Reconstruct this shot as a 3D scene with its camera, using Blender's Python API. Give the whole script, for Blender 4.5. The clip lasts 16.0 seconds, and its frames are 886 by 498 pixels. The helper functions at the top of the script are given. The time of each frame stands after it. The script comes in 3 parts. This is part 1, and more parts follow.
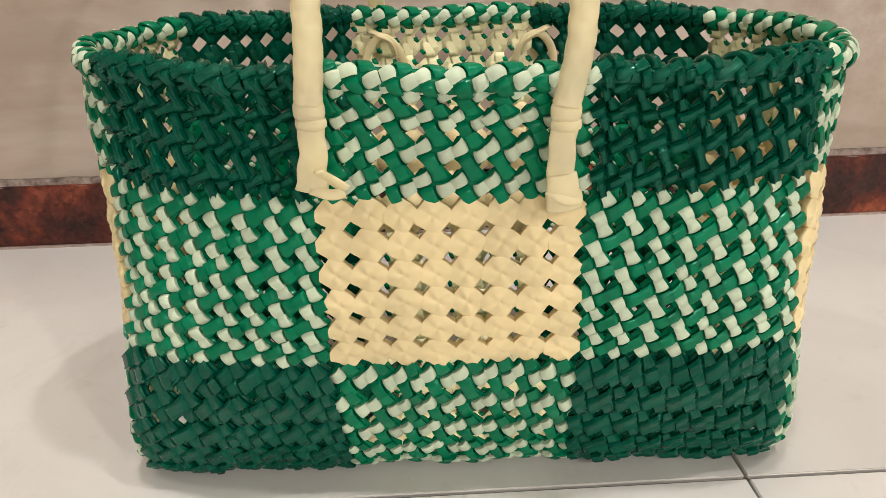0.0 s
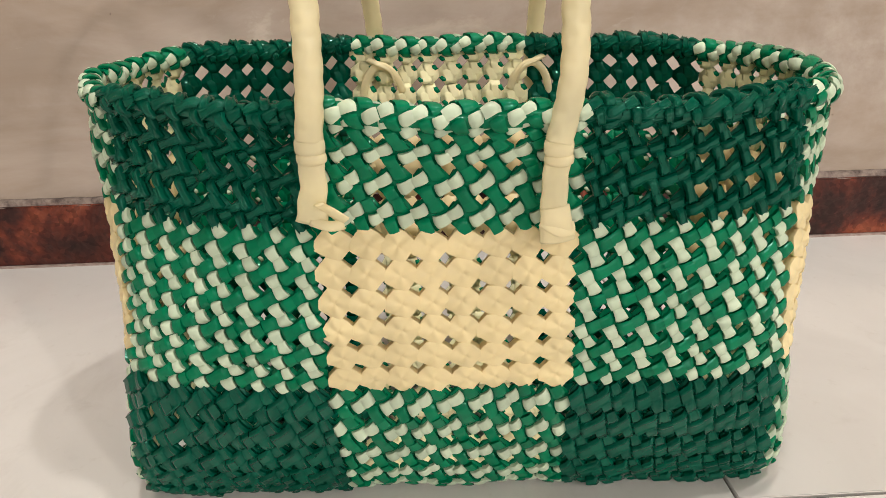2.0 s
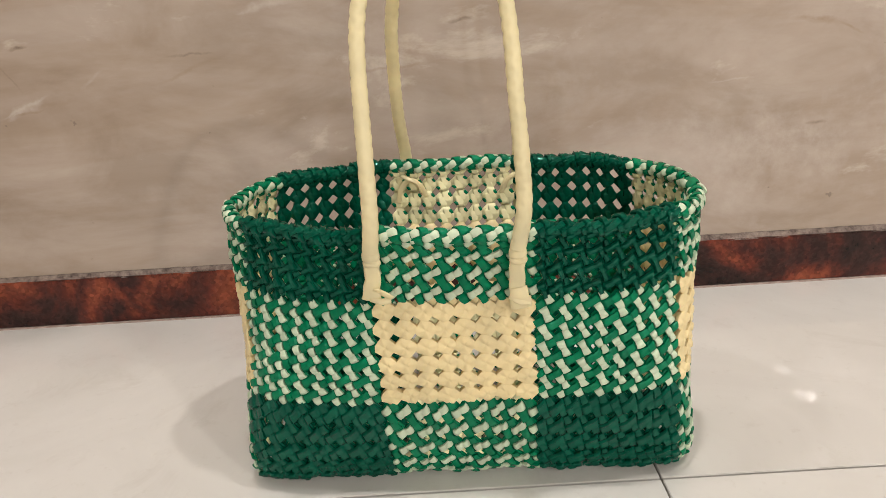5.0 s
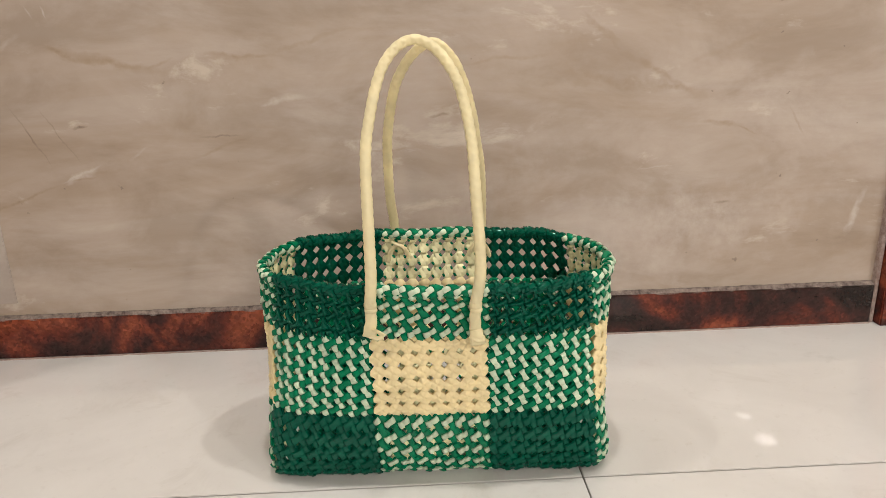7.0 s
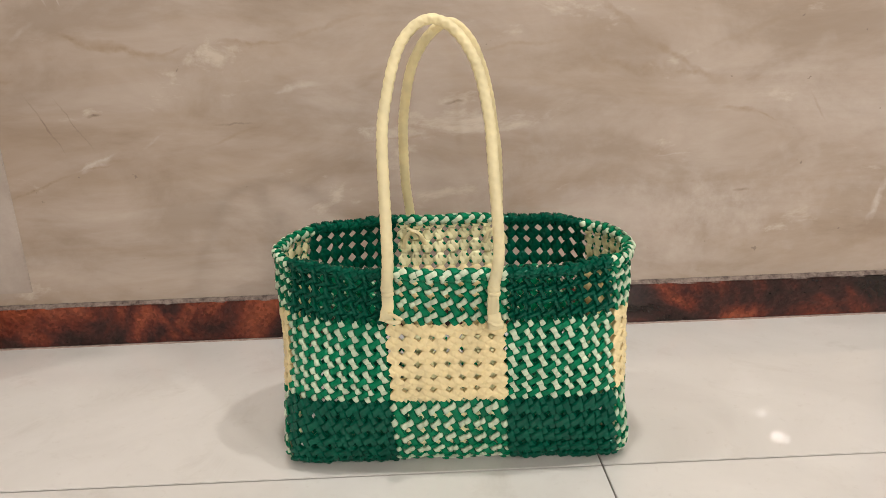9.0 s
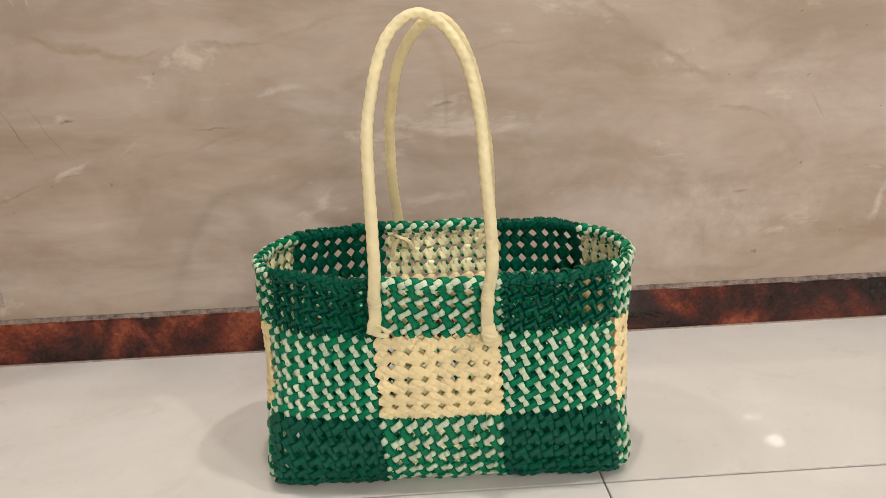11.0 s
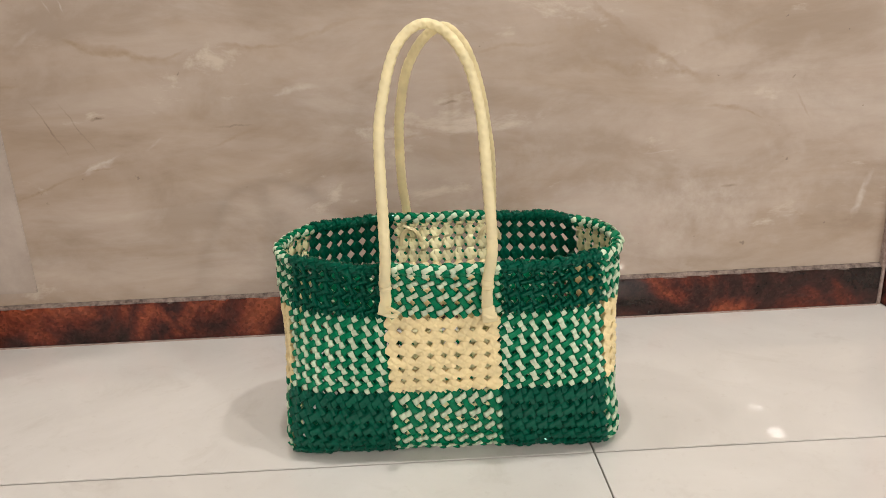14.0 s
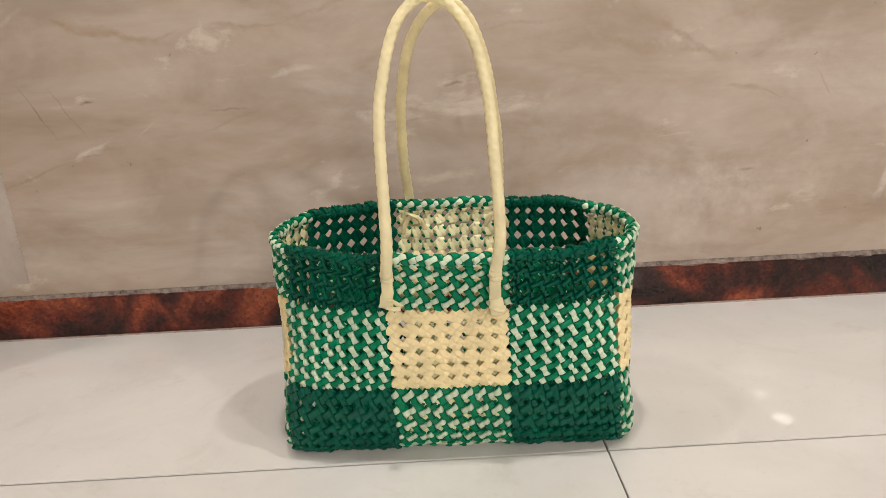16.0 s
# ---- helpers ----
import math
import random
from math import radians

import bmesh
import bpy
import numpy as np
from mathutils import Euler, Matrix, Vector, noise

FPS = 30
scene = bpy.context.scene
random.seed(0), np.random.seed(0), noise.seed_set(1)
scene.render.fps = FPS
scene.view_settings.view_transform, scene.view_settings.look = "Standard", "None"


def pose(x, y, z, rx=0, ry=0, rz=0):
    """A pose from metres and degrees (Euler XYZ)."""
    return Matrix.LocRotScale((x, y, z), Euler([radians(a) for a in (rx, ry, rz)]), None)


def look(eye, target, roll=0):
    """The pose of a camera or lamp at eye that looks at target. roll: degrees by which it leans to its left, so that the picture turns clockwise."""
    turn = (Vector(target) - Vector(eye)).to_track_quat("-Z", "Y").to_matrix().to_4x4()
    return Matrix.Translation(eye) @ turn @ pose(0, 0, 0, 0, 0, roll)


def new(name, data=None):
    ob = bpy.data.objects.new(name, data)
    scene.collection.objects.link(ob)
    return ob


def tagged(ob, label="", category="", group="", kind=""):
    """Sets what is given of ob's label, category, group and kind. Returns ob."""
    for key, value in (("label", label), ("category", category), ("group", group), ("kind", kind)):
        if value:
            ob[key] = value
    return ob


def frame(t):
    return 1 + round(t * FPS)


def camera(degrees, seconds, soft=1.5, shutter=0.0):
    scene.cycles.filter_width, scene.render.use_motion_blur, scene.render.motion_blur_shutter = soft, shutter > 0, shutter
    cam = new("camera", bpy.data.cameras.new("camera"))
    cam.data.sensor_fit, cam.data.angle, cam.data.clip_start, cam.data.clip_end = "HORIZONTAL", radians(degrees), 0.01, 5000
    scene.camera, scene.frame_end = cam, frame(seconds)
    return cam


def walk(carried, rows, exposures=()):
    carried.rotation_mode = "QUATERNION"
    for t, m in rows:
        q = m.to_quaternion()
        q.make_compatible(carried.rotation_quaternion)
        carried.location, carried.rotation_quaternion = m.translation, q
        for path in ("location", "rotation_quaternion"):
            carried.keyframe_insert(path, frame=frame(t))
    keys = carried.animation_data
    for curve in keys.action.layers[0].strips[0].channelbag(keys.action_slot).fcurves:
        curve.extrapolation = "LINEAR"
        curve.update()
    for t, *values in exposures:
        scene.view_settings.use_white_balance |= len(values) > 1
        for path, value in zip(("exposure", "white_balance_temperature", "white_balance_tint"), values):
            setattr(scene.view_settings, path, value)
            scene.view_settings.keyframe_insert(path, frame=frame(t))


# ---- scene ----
# ---- camera ----
cam = camera(66.6, 16.0, soft=0.5)
PATH = [
    (0, (0.0304, -0.0928, 0.2825), (0.0478, 0.3614, 0.0742), -1.46),
    (0.5, (0.0301, -0.0930, 0.2820), (0.0487, 0.3617, 0.0750), -1.33),
    (1, (0.0304, -0.0930, 0.2822), (0.0487, 0.3617, 0.0749), -1.33),
    (1.5, (0.0301, -0.0934, 0.2833), (0.0481, 0.3618, 0.0774), -1.35),
    (2, (0.0307, -0.0968, 0.2929), (0.0507, 0.3611, 0.0931), -1.23),
    (2.5, (0.0313, -0.1026, 0.3025), (0.0490, 0.3580, 0.1089), -1.13),
    (3, (0.0323, -0.1111, 0.3086), (0.0481, 0.3512, 0.1188), -1.40),
    (3.2, (0.0330, -0.1173, 0.3136), (0.0513, 0.3435, 0.1204), -1.69),
    (5.3, (0.0425, -0.3114, 0.4002), (0.0380, 0.1595, 0.2321), -3.52),
    (5.5, (0.0426, -0.3412, 0.4072), (0.0467, 0.1312, 0.2435), -2.09),
    (6, (0.0386, -0.3836, 0.4436), (0.0478, 0.0920, 0.2897), -1.77),
    (6.5, (0.0389, -0.4136, 0.4571), (0.0480, 0.0626, 0.3050), -1.56),
    (7, (0.0408, -0.4448, 0.4666), (0.0569, 0.0333, 0.3210), -1.65),
    (7.5, (0.0414, -0.4565, 0.4643), (0.0552, 0.0222, 0.3205), -2.00),
    (8, (0.0358, -0.4576, 0.4576), (0.0465, 0.0208, 0.3126), -1.73),
    (8.5, (0.0317, -0.4483, 0.4537), (0.0378, 0.0308, 0.3108), -1.92),
    (9, (0.0333, -0.4395, 0.4496), (0.0418, 0.0385, 0.3030), -1.99),
    (9.2, (0.0351, -0.4340, 0.4476), (0.0441, 0.0452, 0.3051), -2.18),
    (11.3, (0.0351, -0.4023, 0.4394), (0.0505, 0.0769, 0.2972), -2.51),
    (11.5, (0.0385, -0.4062, 0.4437), (0.0524, 0.0728, 0.3009), -2.41),
    (12, (0.0384, -0.4104, 0.4417), (0.0519, 0.0671, 0.2939), -2.35),
    (12.5, (0.0364, -0.4149, 0.4432), (0.0503, 0.0619, 0.2933), -1.78),
    (13, (0.0360, -0.4346, 0.4463), (0.0489, 0.0419, 0.2953), -2.40),
    (13.5, (0.0340, -0.4586, 0.4544), (0.0451, 0.0201, 0.3104), -2.18),
    (14, (0.0346, -0.4658, 0.4532), (0.0451, 0.0120, 0.3064), -2.43),
    (14.5, (0.0327, -0.4577, 0.4456), (0.0431, 0.0200, 0.2981), -2.36),
    (15, (0.0299, -0.4415, 0.4413), (0.0389, 0.0343, 0.2879), -2.27),
    (15.5, (0.0335, -0.4332, 0.4379), (0.0433, 0.0393, 0.2749), -2.51),
    (16, (0.0352, -0.4261, 0.4443), (0.0418, 0.0486, 0.2875), -2.83),
]
walk(cam, [(t, look(eye, target, roll)) for t, eye, target, roll in PATH], [(0, 0.12), (3.2, 0.12), (5.3, 0.02), (16, 0.02)])

# ---- light ----
world = bpy.data.worlds.new("world")
scene.world = world
world.use_nodes = True
world.node_tree.nodes["Background"].inputs[0].default_value = (1.0, 0.95, 0.88, 1)
world.node_tree.nodes["Background"].inputs[1].default_value = 0.02
CEIL = 2.42
# The three at y -6.60 are unseen, added to brighten the basket's front.
LAMPS = [(0.78, -0.03, 16.5, 0.09), (0.05, 0.13, 16, 0.10), (-1.07, 0.10, 10.5, 0.10), (2.54, -2.67, 88, 0.150), (-0.90, -6.60, 110, 0.30), (0.70, -6.60, 110, 0.30), (2.40, -6.60, 110, 0.30), (2.55, -3.02, 0.9, 0.12)]
LAMP_COLOUR = (1.0, 0.94, 0.87)


# ---- materials ----
def material(name, colour, rough=0.5, spec=0.5):
    m = bpy.data.materials.new(name)
    m.use_nodes = True
    b = m.node_tree.nodes["Principled BSDF"]
    b.inputs["Base Color"].default_value = (*colour, 1)
    b.inputs["Roughness"].default_value = rough
    b.inputs["Specular IOR Level"].default_value = spec
    return m, m.node_tree.nodes, m.node_tree.links, b


def node(nodes, kind, **inputs):
    n = nodes.new(kind)
    for key, value in inputs.items():
        n.inputs[key.replace("_", " ")].default_value = value
    return n


def ramp(nodes, stops):
    r = nodes.new("ShaderNodeValToRGB")
    el = r.color_ramp.elements
    while len(el) < len(stops):
        el.new(0.5)
    for e, (p, c) in zip(el, stops):
        e.position, e.color = p, (*c, 1) if len(c) == 3 else c
    return r


def grey(v):
    return (v, v, v)


def mixed(nodes, links, fac, a, b, mode="MIX"):
    """A colour mix of two sockets or colours."""
    m = nodes.new("ShaderNodeMix")
    m.data_type, m.blend_type = "RGBA", mode
    for sock, value in ((m.inputs[0], fac), (m.inputs[6], a), (m.inputs[7], b)):
        if isinstance(value, (int, float)):
            sock.default_value = value
        elif isinstance(value, tuple):
            sock.default_value = (*value, 1)
        else:
            links.new(value, sock)
    return m.outputs[2]


def plastic(name, colour, rough, glow_through=0.0, spec=0.36, vary=0.18, sheen=(1, 1, 1), uneven=0.14):
    """Moulded plastic cord: slight tint changes from piece to piece, scuffs in the gloss, a fine ripple."""
    m, n, l, b = material(name, colour, rough)
    tc = n.new("ShaderNodeTexCoord")
    geo = n.new("ShaderNodeNewGeometry")
    info = n.new("ShaderNodeObjectInfo")
    add = n.new("ShaderNodeMath")
    add.operation = "ADD"
    l.new(geo.outputs["Random Per Island"], add.inputs[0])
    l.new(info.outputs["Random"], add.inputs[1])
    frac = n.new("ShaderNodeMath")
    frac.operation = "FRACT"
    l.new(add.outputs[0], frac.inputs[0])
    piece = ramp(n, [(0, grey(1 - vary)), (1, grey(1 + vary * 0.6))])
    l.new(frac.outputs[0], piece.inputs[0])
    big = node(n, "ShaderNodeTexNoise", Scale=38.0, Detail=3.0)
    l.new(geo.outputs["Position"], big.inputs["Vector"])
    stain = ramp(n, [(0.3, grey(0.86)), (0.7, grey(1.06))])
    l.new(big.outputs[0], stain.inputs[0])
    c = mixed(n, l, 1.0, colour, piece.outputs[0], "MULTIPLY")
    c = mixed(n, l, 1.0, c, stain.outputs[0], "MULTIPLY")
    l.new(c, b.inputs["Base Color"])
    fine = node(n, "ShaderNodeTexNoise", Scale=420.0, Detail=2.0)
    l.new(geo.outputs["Position"], fine.inputs["Vector"])
    rr = ramp(n, [(0.3, grey(max(rough - 0.06, 0.02))), (0.75, grey(rough + uneven))])
    l.new(big.outputs[0], rr.inputs[0])
    l.new(rr.outputs[0], b.inputs["Roughness"])
    b.inputs["Specular IOR Level"].default_value = spec
    b.inputs["Specular Tint"].default_value = (*sheen, 1)
    bump = node(n, "ShaderNodeBump", Strength=0.10, Distance=0.0006)
    l.new(fine.outputs[0], bump.inputs["Height"])
    l.new(bump.outputs[0], b.inputs["Normal"])
    if glow_through:
        thin = n.new("ShaderNodeBsdfTranslucent")
        l.new(c, thin.inputs["Color"])
        mix = n.new("ShaderNodeMixShader")
        mix.inputs[0].default_value = glow_through
        l.new(b.outputs[0], mix.inputs[1])
        l.new(thin.outputs[0], mix.inputs[2])
        l.new(mix.outputs[0], n["Material Output"].inputs["Surface"])
    return m


DARK = plastic("dark_green_plastic", (0.0003, 0.069, 0.040), 0.05, spec=0.42, sheen=(0.36, 1, 0.84), uneven=0.03)
GREEN = plastic("bright_green_plastic", (0.0005, 0.172, 0.076), 0.10, spec=0.30, sheen=(0.5, 1, 0.85))
WHITE = plastic("milky_white_plastic", (0.68, 0.80, 0.61), 0.28, 0.22, vary=0.10)
CREAM = plastic("cream_plastic", (0.97, 0.82, 0.475), 0.34, 0.20, vary=0.03)


HANDLE = plastic("pale_cream_plastic", (0.96, 0.87, 0.58), 0.34, 0.34, vary=0.04)
INNER = plastic("pale_yellow_plastic", (0.97, 0.92, 0.58), 0.34, 0.12, vary=0.06)


def wall_marble():
    m, n, l, b = material("polished_beige_marble", (0.42, 0.34, 0.27), 0.10, 0.4)
    tc = n.new("ShaderNodeTexCoord")
    mp = node(n, "ShaderNodeMapping")
    mp.inputs["Rotation"].default_value = (0, radians(-16), 0)
    mp.inputs["Scale"].default_value = (0.75, 1.0, 1.7)
    l.new(tc.outputs["Object"], mp.inputs[0])
    warp = node(n, "ShaderNodeTexNoise", Scale=2.2, Detail=4.0)
    l.new(mp.outputs[0], warp.inputs["Vector"])
    vec = mixed(n, l, 0.22, mp.outputs[0], warp.outputs["Color"], "ADD")
    clouds = node(n, "ShaderNodeTexNoise", Scale=2.1, Detail=8.0, Roughness=0.62, Distortion=0.9)
    l.new(vec, clouds.inputs["Vector"])
    base = ramp(n, [(0.34, (0.325, 0.25, 0.19)), (0.45, (0.38, 0.305, 0.245)), (0.55, (0.42, 0.35, 0.30)), (0.66, (0.49, 0.43, 0.385))])
    l.new(clouds.outputs[0], base.inputs[0])
    # soft streaks that run along the bedding
    mp2 = node(n, "ShaderNodeMapping")
    mp2.inputs["Rotation"].default_value = (0, radians(-24), 0)
    mp2.inputs["Scale"].default_value = (0.45, 1.0, 3.2)
    l.new(tc.outputs["Object"], mp2.inputs[0])
    streak = node(n, "ShaderNodeTexNoise", Scale=2.6, Detail=10.0, Roughness=0.62, Distortion=1.1)
    l.new(mp2.outputs[0], streak.inputs["Vector"])
    sr = ramp(n, [(0.33, (0.31, 0.235, 0.175)), (0.45, (0.39, 0.315, 0.255)), (0.60, (0.44, 0.375, 0.325))])
    l.new(streak.outputs[0], sr.inputs[0])
    c = mixed(n, l, 0.55, base.outputs[0], sr.outputs[0])
    # cloudy mottling, pinker in places
    mott = node(n, "ShaderNodeTexNoise", Scale=6.5, Detail=9.0, Roughness=0.64, Distortion=0.5)
    l.new(mp.outputs[0], mott.inputs["Vector"])
    mr = ramp(n, [(0.36, (0.81, 0.772, 0.735)), (0.50, (0.955, 0.935, 0.92)), (0.64, (1.05, 1.045, 1.05))])
    l.new(mott.outputs[0], mr.inputs[0])
    c = mixed(n, l, 1.0, c, mr.outputs[0], "MULTIPLY")
    # pale quartz flecks
    fl = node(n, "ShaderNodeTexNoise", Scale=7.0, Detail=8.0, Roughness=0.66, Distortion=0.2)
    l.new(vec, fl.inputs["Vector"])
    fr = ramp(n, [(0.60, grey(0)), (0.68, grey(0.6))])
    l.new(fl.outputs[0], fr.inputs[0])
    c = mixed(n, l, fr.outputs[0], c, (0.60, 0.53, 0.46))
    # weathered patches, bands, cracks, pale flecks and two painted glints: place on the wall, rise in degrees, half
    # length and width, strength
    pale, brown, dark = (0.52, 0.455, 0.41), (0.30, 0.22, 0.155), (0.13, 0.09, 0.065)
    shake = node(n, "ShaderNodeTexNoise", Scale=16.0, Detail=6.0, Roughness=0.62)
    l.new(tc.outputs["Object"], shake.inputs["Vector"])
    centred = n.new("ShaderNodeVectorMath")
    centred.operation = "SUBTRACT"
    centred.inputs[1].default_value = (0.5, 0.5, 0.5)
    l.new(shake.outputs["Color"], centred.inputs[0])
    breaks = node(n, "ShaderNodeTexNoise", Scale=55.0, Detail=4.0, Roughness=0.7)
    l.new(tc.outputs["Object"], breaks.inputs["Vector"])
    patches = ((0.47, 0.185, 6, 0.26, 0.085, 0.6), (0.15, 0.25, 30, 0.2, 0.05, 0.35), (0.62, 0.36, -28, 0.24, 0.06, 0.3),
               (-0.466, 0.292, 24, 0.028, 0.006, 0.9), (-0.155, 0.393, 10, 0.038, 0.006, 0.8), (0.737, 0.19, 75, 0.045, 0.008, 0.9))
    bands = ((0.349, 0.409, -12, 0.15, 0.014, 0.66), (0.30, 0.445, -14, 0.16, 0.03, 0.34), (-0.40, 0.455, -12, 0.11, 0.010, 0.6), (-0.30, 0.38, 28, 0.16, 0.03, 0.25),
             (0.51, 0.342, -11, 0.038, 0.006, 0.85), (0.527, 0.459, 22, 0.10, 0.007, 0.4), (0.319, 0.484, -41, 0.04, 0.005, 0.55), (0.725, 0.13, 15, 0.08, 0.012, 0.4),
             (-0.225, 0.459, -2, 0.05, 0.005, 0.5), (-0.568, 0.253, 18, 0.04, 0.004, 0.6), (-0.432, 0.296, 2, 0.034, 0.003, 0.55))
    cracks = ((-0.53, 0.352, -62, 0.060, 0.0020, 0.5), (-0.486, 0.352, -58, 0.055, 0.0017, 0.38), (-0.456, 0.362, 3, 0.012, 0.0026, 0.8),
              (-0.252, 0.344, 0, 0.034, 0.0020, 0.65), (0.517, 0.216, 4, 0.014, 0.003, 0.7), (0.076, 0.363, 8, 0.017, 0.0030, 0.85))
    veins = ((-0.467, 0.47, -26, 0.031, 0.0039, 0.6), (-0.401, 0.453, -8, 0.07, 0.0044, 0.45), (-0.327, 0.451, 20, 0.023, 0.0033, 0.4), (-0.213, 0.461, -5, 0.063, 0.0033, 0.5), (-0.112, 0.475, 16, 0.065, 0.0039, 0.35),
             (-0.256, 0.325, 17, 0.052, 0.0033, 0.4), (-0.549, 0.26, 20, 0.067, 0.0022, 0.5), (-0.578, 0.414, 1, 0.023, 0.0028, 0.4), (-0.462, 0.287, 10, 0.022, 0.0016, 0.6), (-0.005, 0.313, 7, 0.086, 0.0022, 0.4),
             (0.316, 0.479, -41, 0.042, 0.0044, 0.4), (0.398, 0.422, -31, 0.082, 0.0055, 0.45), (0.432, 0.392, -4, 0.035, 0.005, 0.5), (0.175, 0.442, 6, 0.073, 0.0033, 0.35), (0.549, 0.329, -26, 0.022, 0.0016, 0.5),
             (0.624, 0.338, -60, 0.028, 0.0022, 0.35))
    # the two steep ones, at -67 and -72 degrees, are reflections painted as colour
    flecks_and_glints = ((-0.465, 0.294, 21, 0.037, 0.0022, 0.9), (-0.376, 0.32, 30, 0.02, 0.0028, 0.5), (-0.161, 0.391, 10, 0.032, 0.0028, 0.6), (-0.496, 0.524, -67, 0.011, 0.0016, 0.8), (-0.475, 0.524, -72, 0.01, 0.0016, 0.8),
              (-0.538, 0.48, 38, 0.03, 0.0044, 0.4), (0.408, 0.275, 2, 0.033, 0.0016, 0.5))
    for (x, z, rise, half, wide, most), colour in [(k, pale) for k in patches + flecks_and_glints] + [(k, brown) for k in bands] + [((*k[:4], k[4] * 1.15, min(k[5] * 1.45, 0.85)), brown) for k in veins] + [(k, dark) for k in cracks]:
        loose = min(0.2, 0.008 + 2.2 * wide)
        moved = n.new("ShaderNodeVectorMath")
        moved.operation = "MULTIPLY_ADD"
        moved.inputs[1].default_value = (loose * 1.6, 0, loose * 1.6)
        l.new(centred.outputs[0], moved.inputs[0])
        l.new(tc.outputs["Object"], moved.inputs[2])
        pm = n.new("ShaderNodeMapping")
        pm.vector_type = "TEXTURE"
        pm.inputs["Location"].default_value = (x, 0.58, z)
        pm.inputs["Rotation"].default_value = (0, radians(-rise), 0)
        pm.inputs["Scale"].default_value = (half, 1.0, wide)
        l.new(moved.outputs[0], pm.inputs[0])
        away = n.new("ShaderNodeVectorMath")
        away.operation = "LENGTH"
        l.new(pm.outputs[0], away.inputs[0])
        pr = ramp(n, [(0.0, grey(most)), (0.5, grey(most * 0.6)), (1.0, grey(0))])
        l.new(away.outputs["Value"], pr.inputs[0])
        br = ramp(n, [(0.35, grey(0.35)), (0.6, grey(1))])
        l.new(breaks.outputs[0], br.inputs[0])
        c = mixed(n, l, mixed(n, l, 1.0, pr.outputs[0], br.outputs[0], "MULTIPLY"), c, colour)
    # small dark pits
    pit = node(n, "ShaderNodeTexNoise", Scale=46.0, Detail=3.0, Roughness=0.6)
    l.new(tc.outputs["Object"], pit.inputs["Vector"])
    pr = ramp(n, [(0.735, grey(0)), (0.765, grey(0.7))])
    l.new(pit.outputs[0], pr.inputs[0])
    c = mixed(n, l, pr.outputs[0], c, (0.20, 0.155, 0.125))
    l.new(c, b.inputs["Base Color"])
    rr = ramp(n, [(0.3, grey(0.004)), (0.7, grey(0.009))])
    l.new(clouds.outputs[0], rr.inputs[0])
    l.new(rr.outputs[0], b.inputs["Roughness"])
    return m


def granite(name, shift):
    m, n, l, b = material(name, (0.12, 0.03, 0.02), 0.16, 0.30)
    tc = n.new("ShaderNodeTexCoord")
    mp = node(n, "ShaderNodeMapping")
    mp.inputs["Location"].default_value = shift
    l.new(tc.outputs["Object"], mp.inputs[0])
    big = node(n, "ShaderNodeTexNoise", Scale=7.0, Detail=8.0, Roughness=0.58, Distortion=0.7)
    l.new(mp.outputs[0], big.inputs["Vector"])
    base = ramp(n, [(0.38, (0.012, 0.006, 0.005)), (0.47, (0.036, 0.012, 0.010)), (0.54, (0.105, 0.021, 0.013)), (0.64, (0.27, 0.066, 0.030))])
    l.new(big.outputs[0], base.inputs[0])
    grain = node(n, "ShaderNodeTexVoronoi", Scale=210.0)
    l.new(mp.outputs[0], grain.inputs["Vector"])
    gr = ramp(n, [(0.0, grey(0.35)), (1.0, grey(1.6))])
    l.new(grain.outputs["Color"], gr.inputs[0])
    c = mixed(n, l, 0.7, base.outputs[0], gr.outputs[0], "MULTIPLY")
    vein = node(n, "ShaderNodeTexNoise", Scale=13.0, Detail=8.0, Roughness=0.66, Distortion=2.2)
    l.new(mp.outputs[0], vein.inputs["Vector"])
    vr = ramp(n, [(0.47, grey(0)), (0.50, grey(0.035)), (0.53, grey(0))])
    l.new(vein.outputs[0], vr.inputs[0])
    c = mixed(n, l, vr.outputs[0], c, (0.30, 0.20, 0.17))
    l.new(c, b.inputs["Base Color"])
    return m


def rough_stuff(name, dark, light, scale, rough=0.85):
    m, n, l, b = material(name, light, rough)
    tc = n.new("ShaderNodeTexCoord")
    a = node(n, "ShaderNodeTexNoise", Scale=scale, Detail=8.0, Roughness=0.7)
    l.new(tc.outputs["Object"], a.inputs["Vector"])
    r = ramp(n, [(0.34, dark), (0.66, light)])
    l.new(a.outputs[0], r.inputs[0])
    l.new(r.outputs[0], b.inputs["Base Color"])
    bump = node(n, "ShaderNodeBump", Strength=0.5, Distance=0.002)
    l.new(a.outputs[0], bump.inputs["Height"])
    l.new(bump.outputs[0], b.inputs["Normal"])
    return m


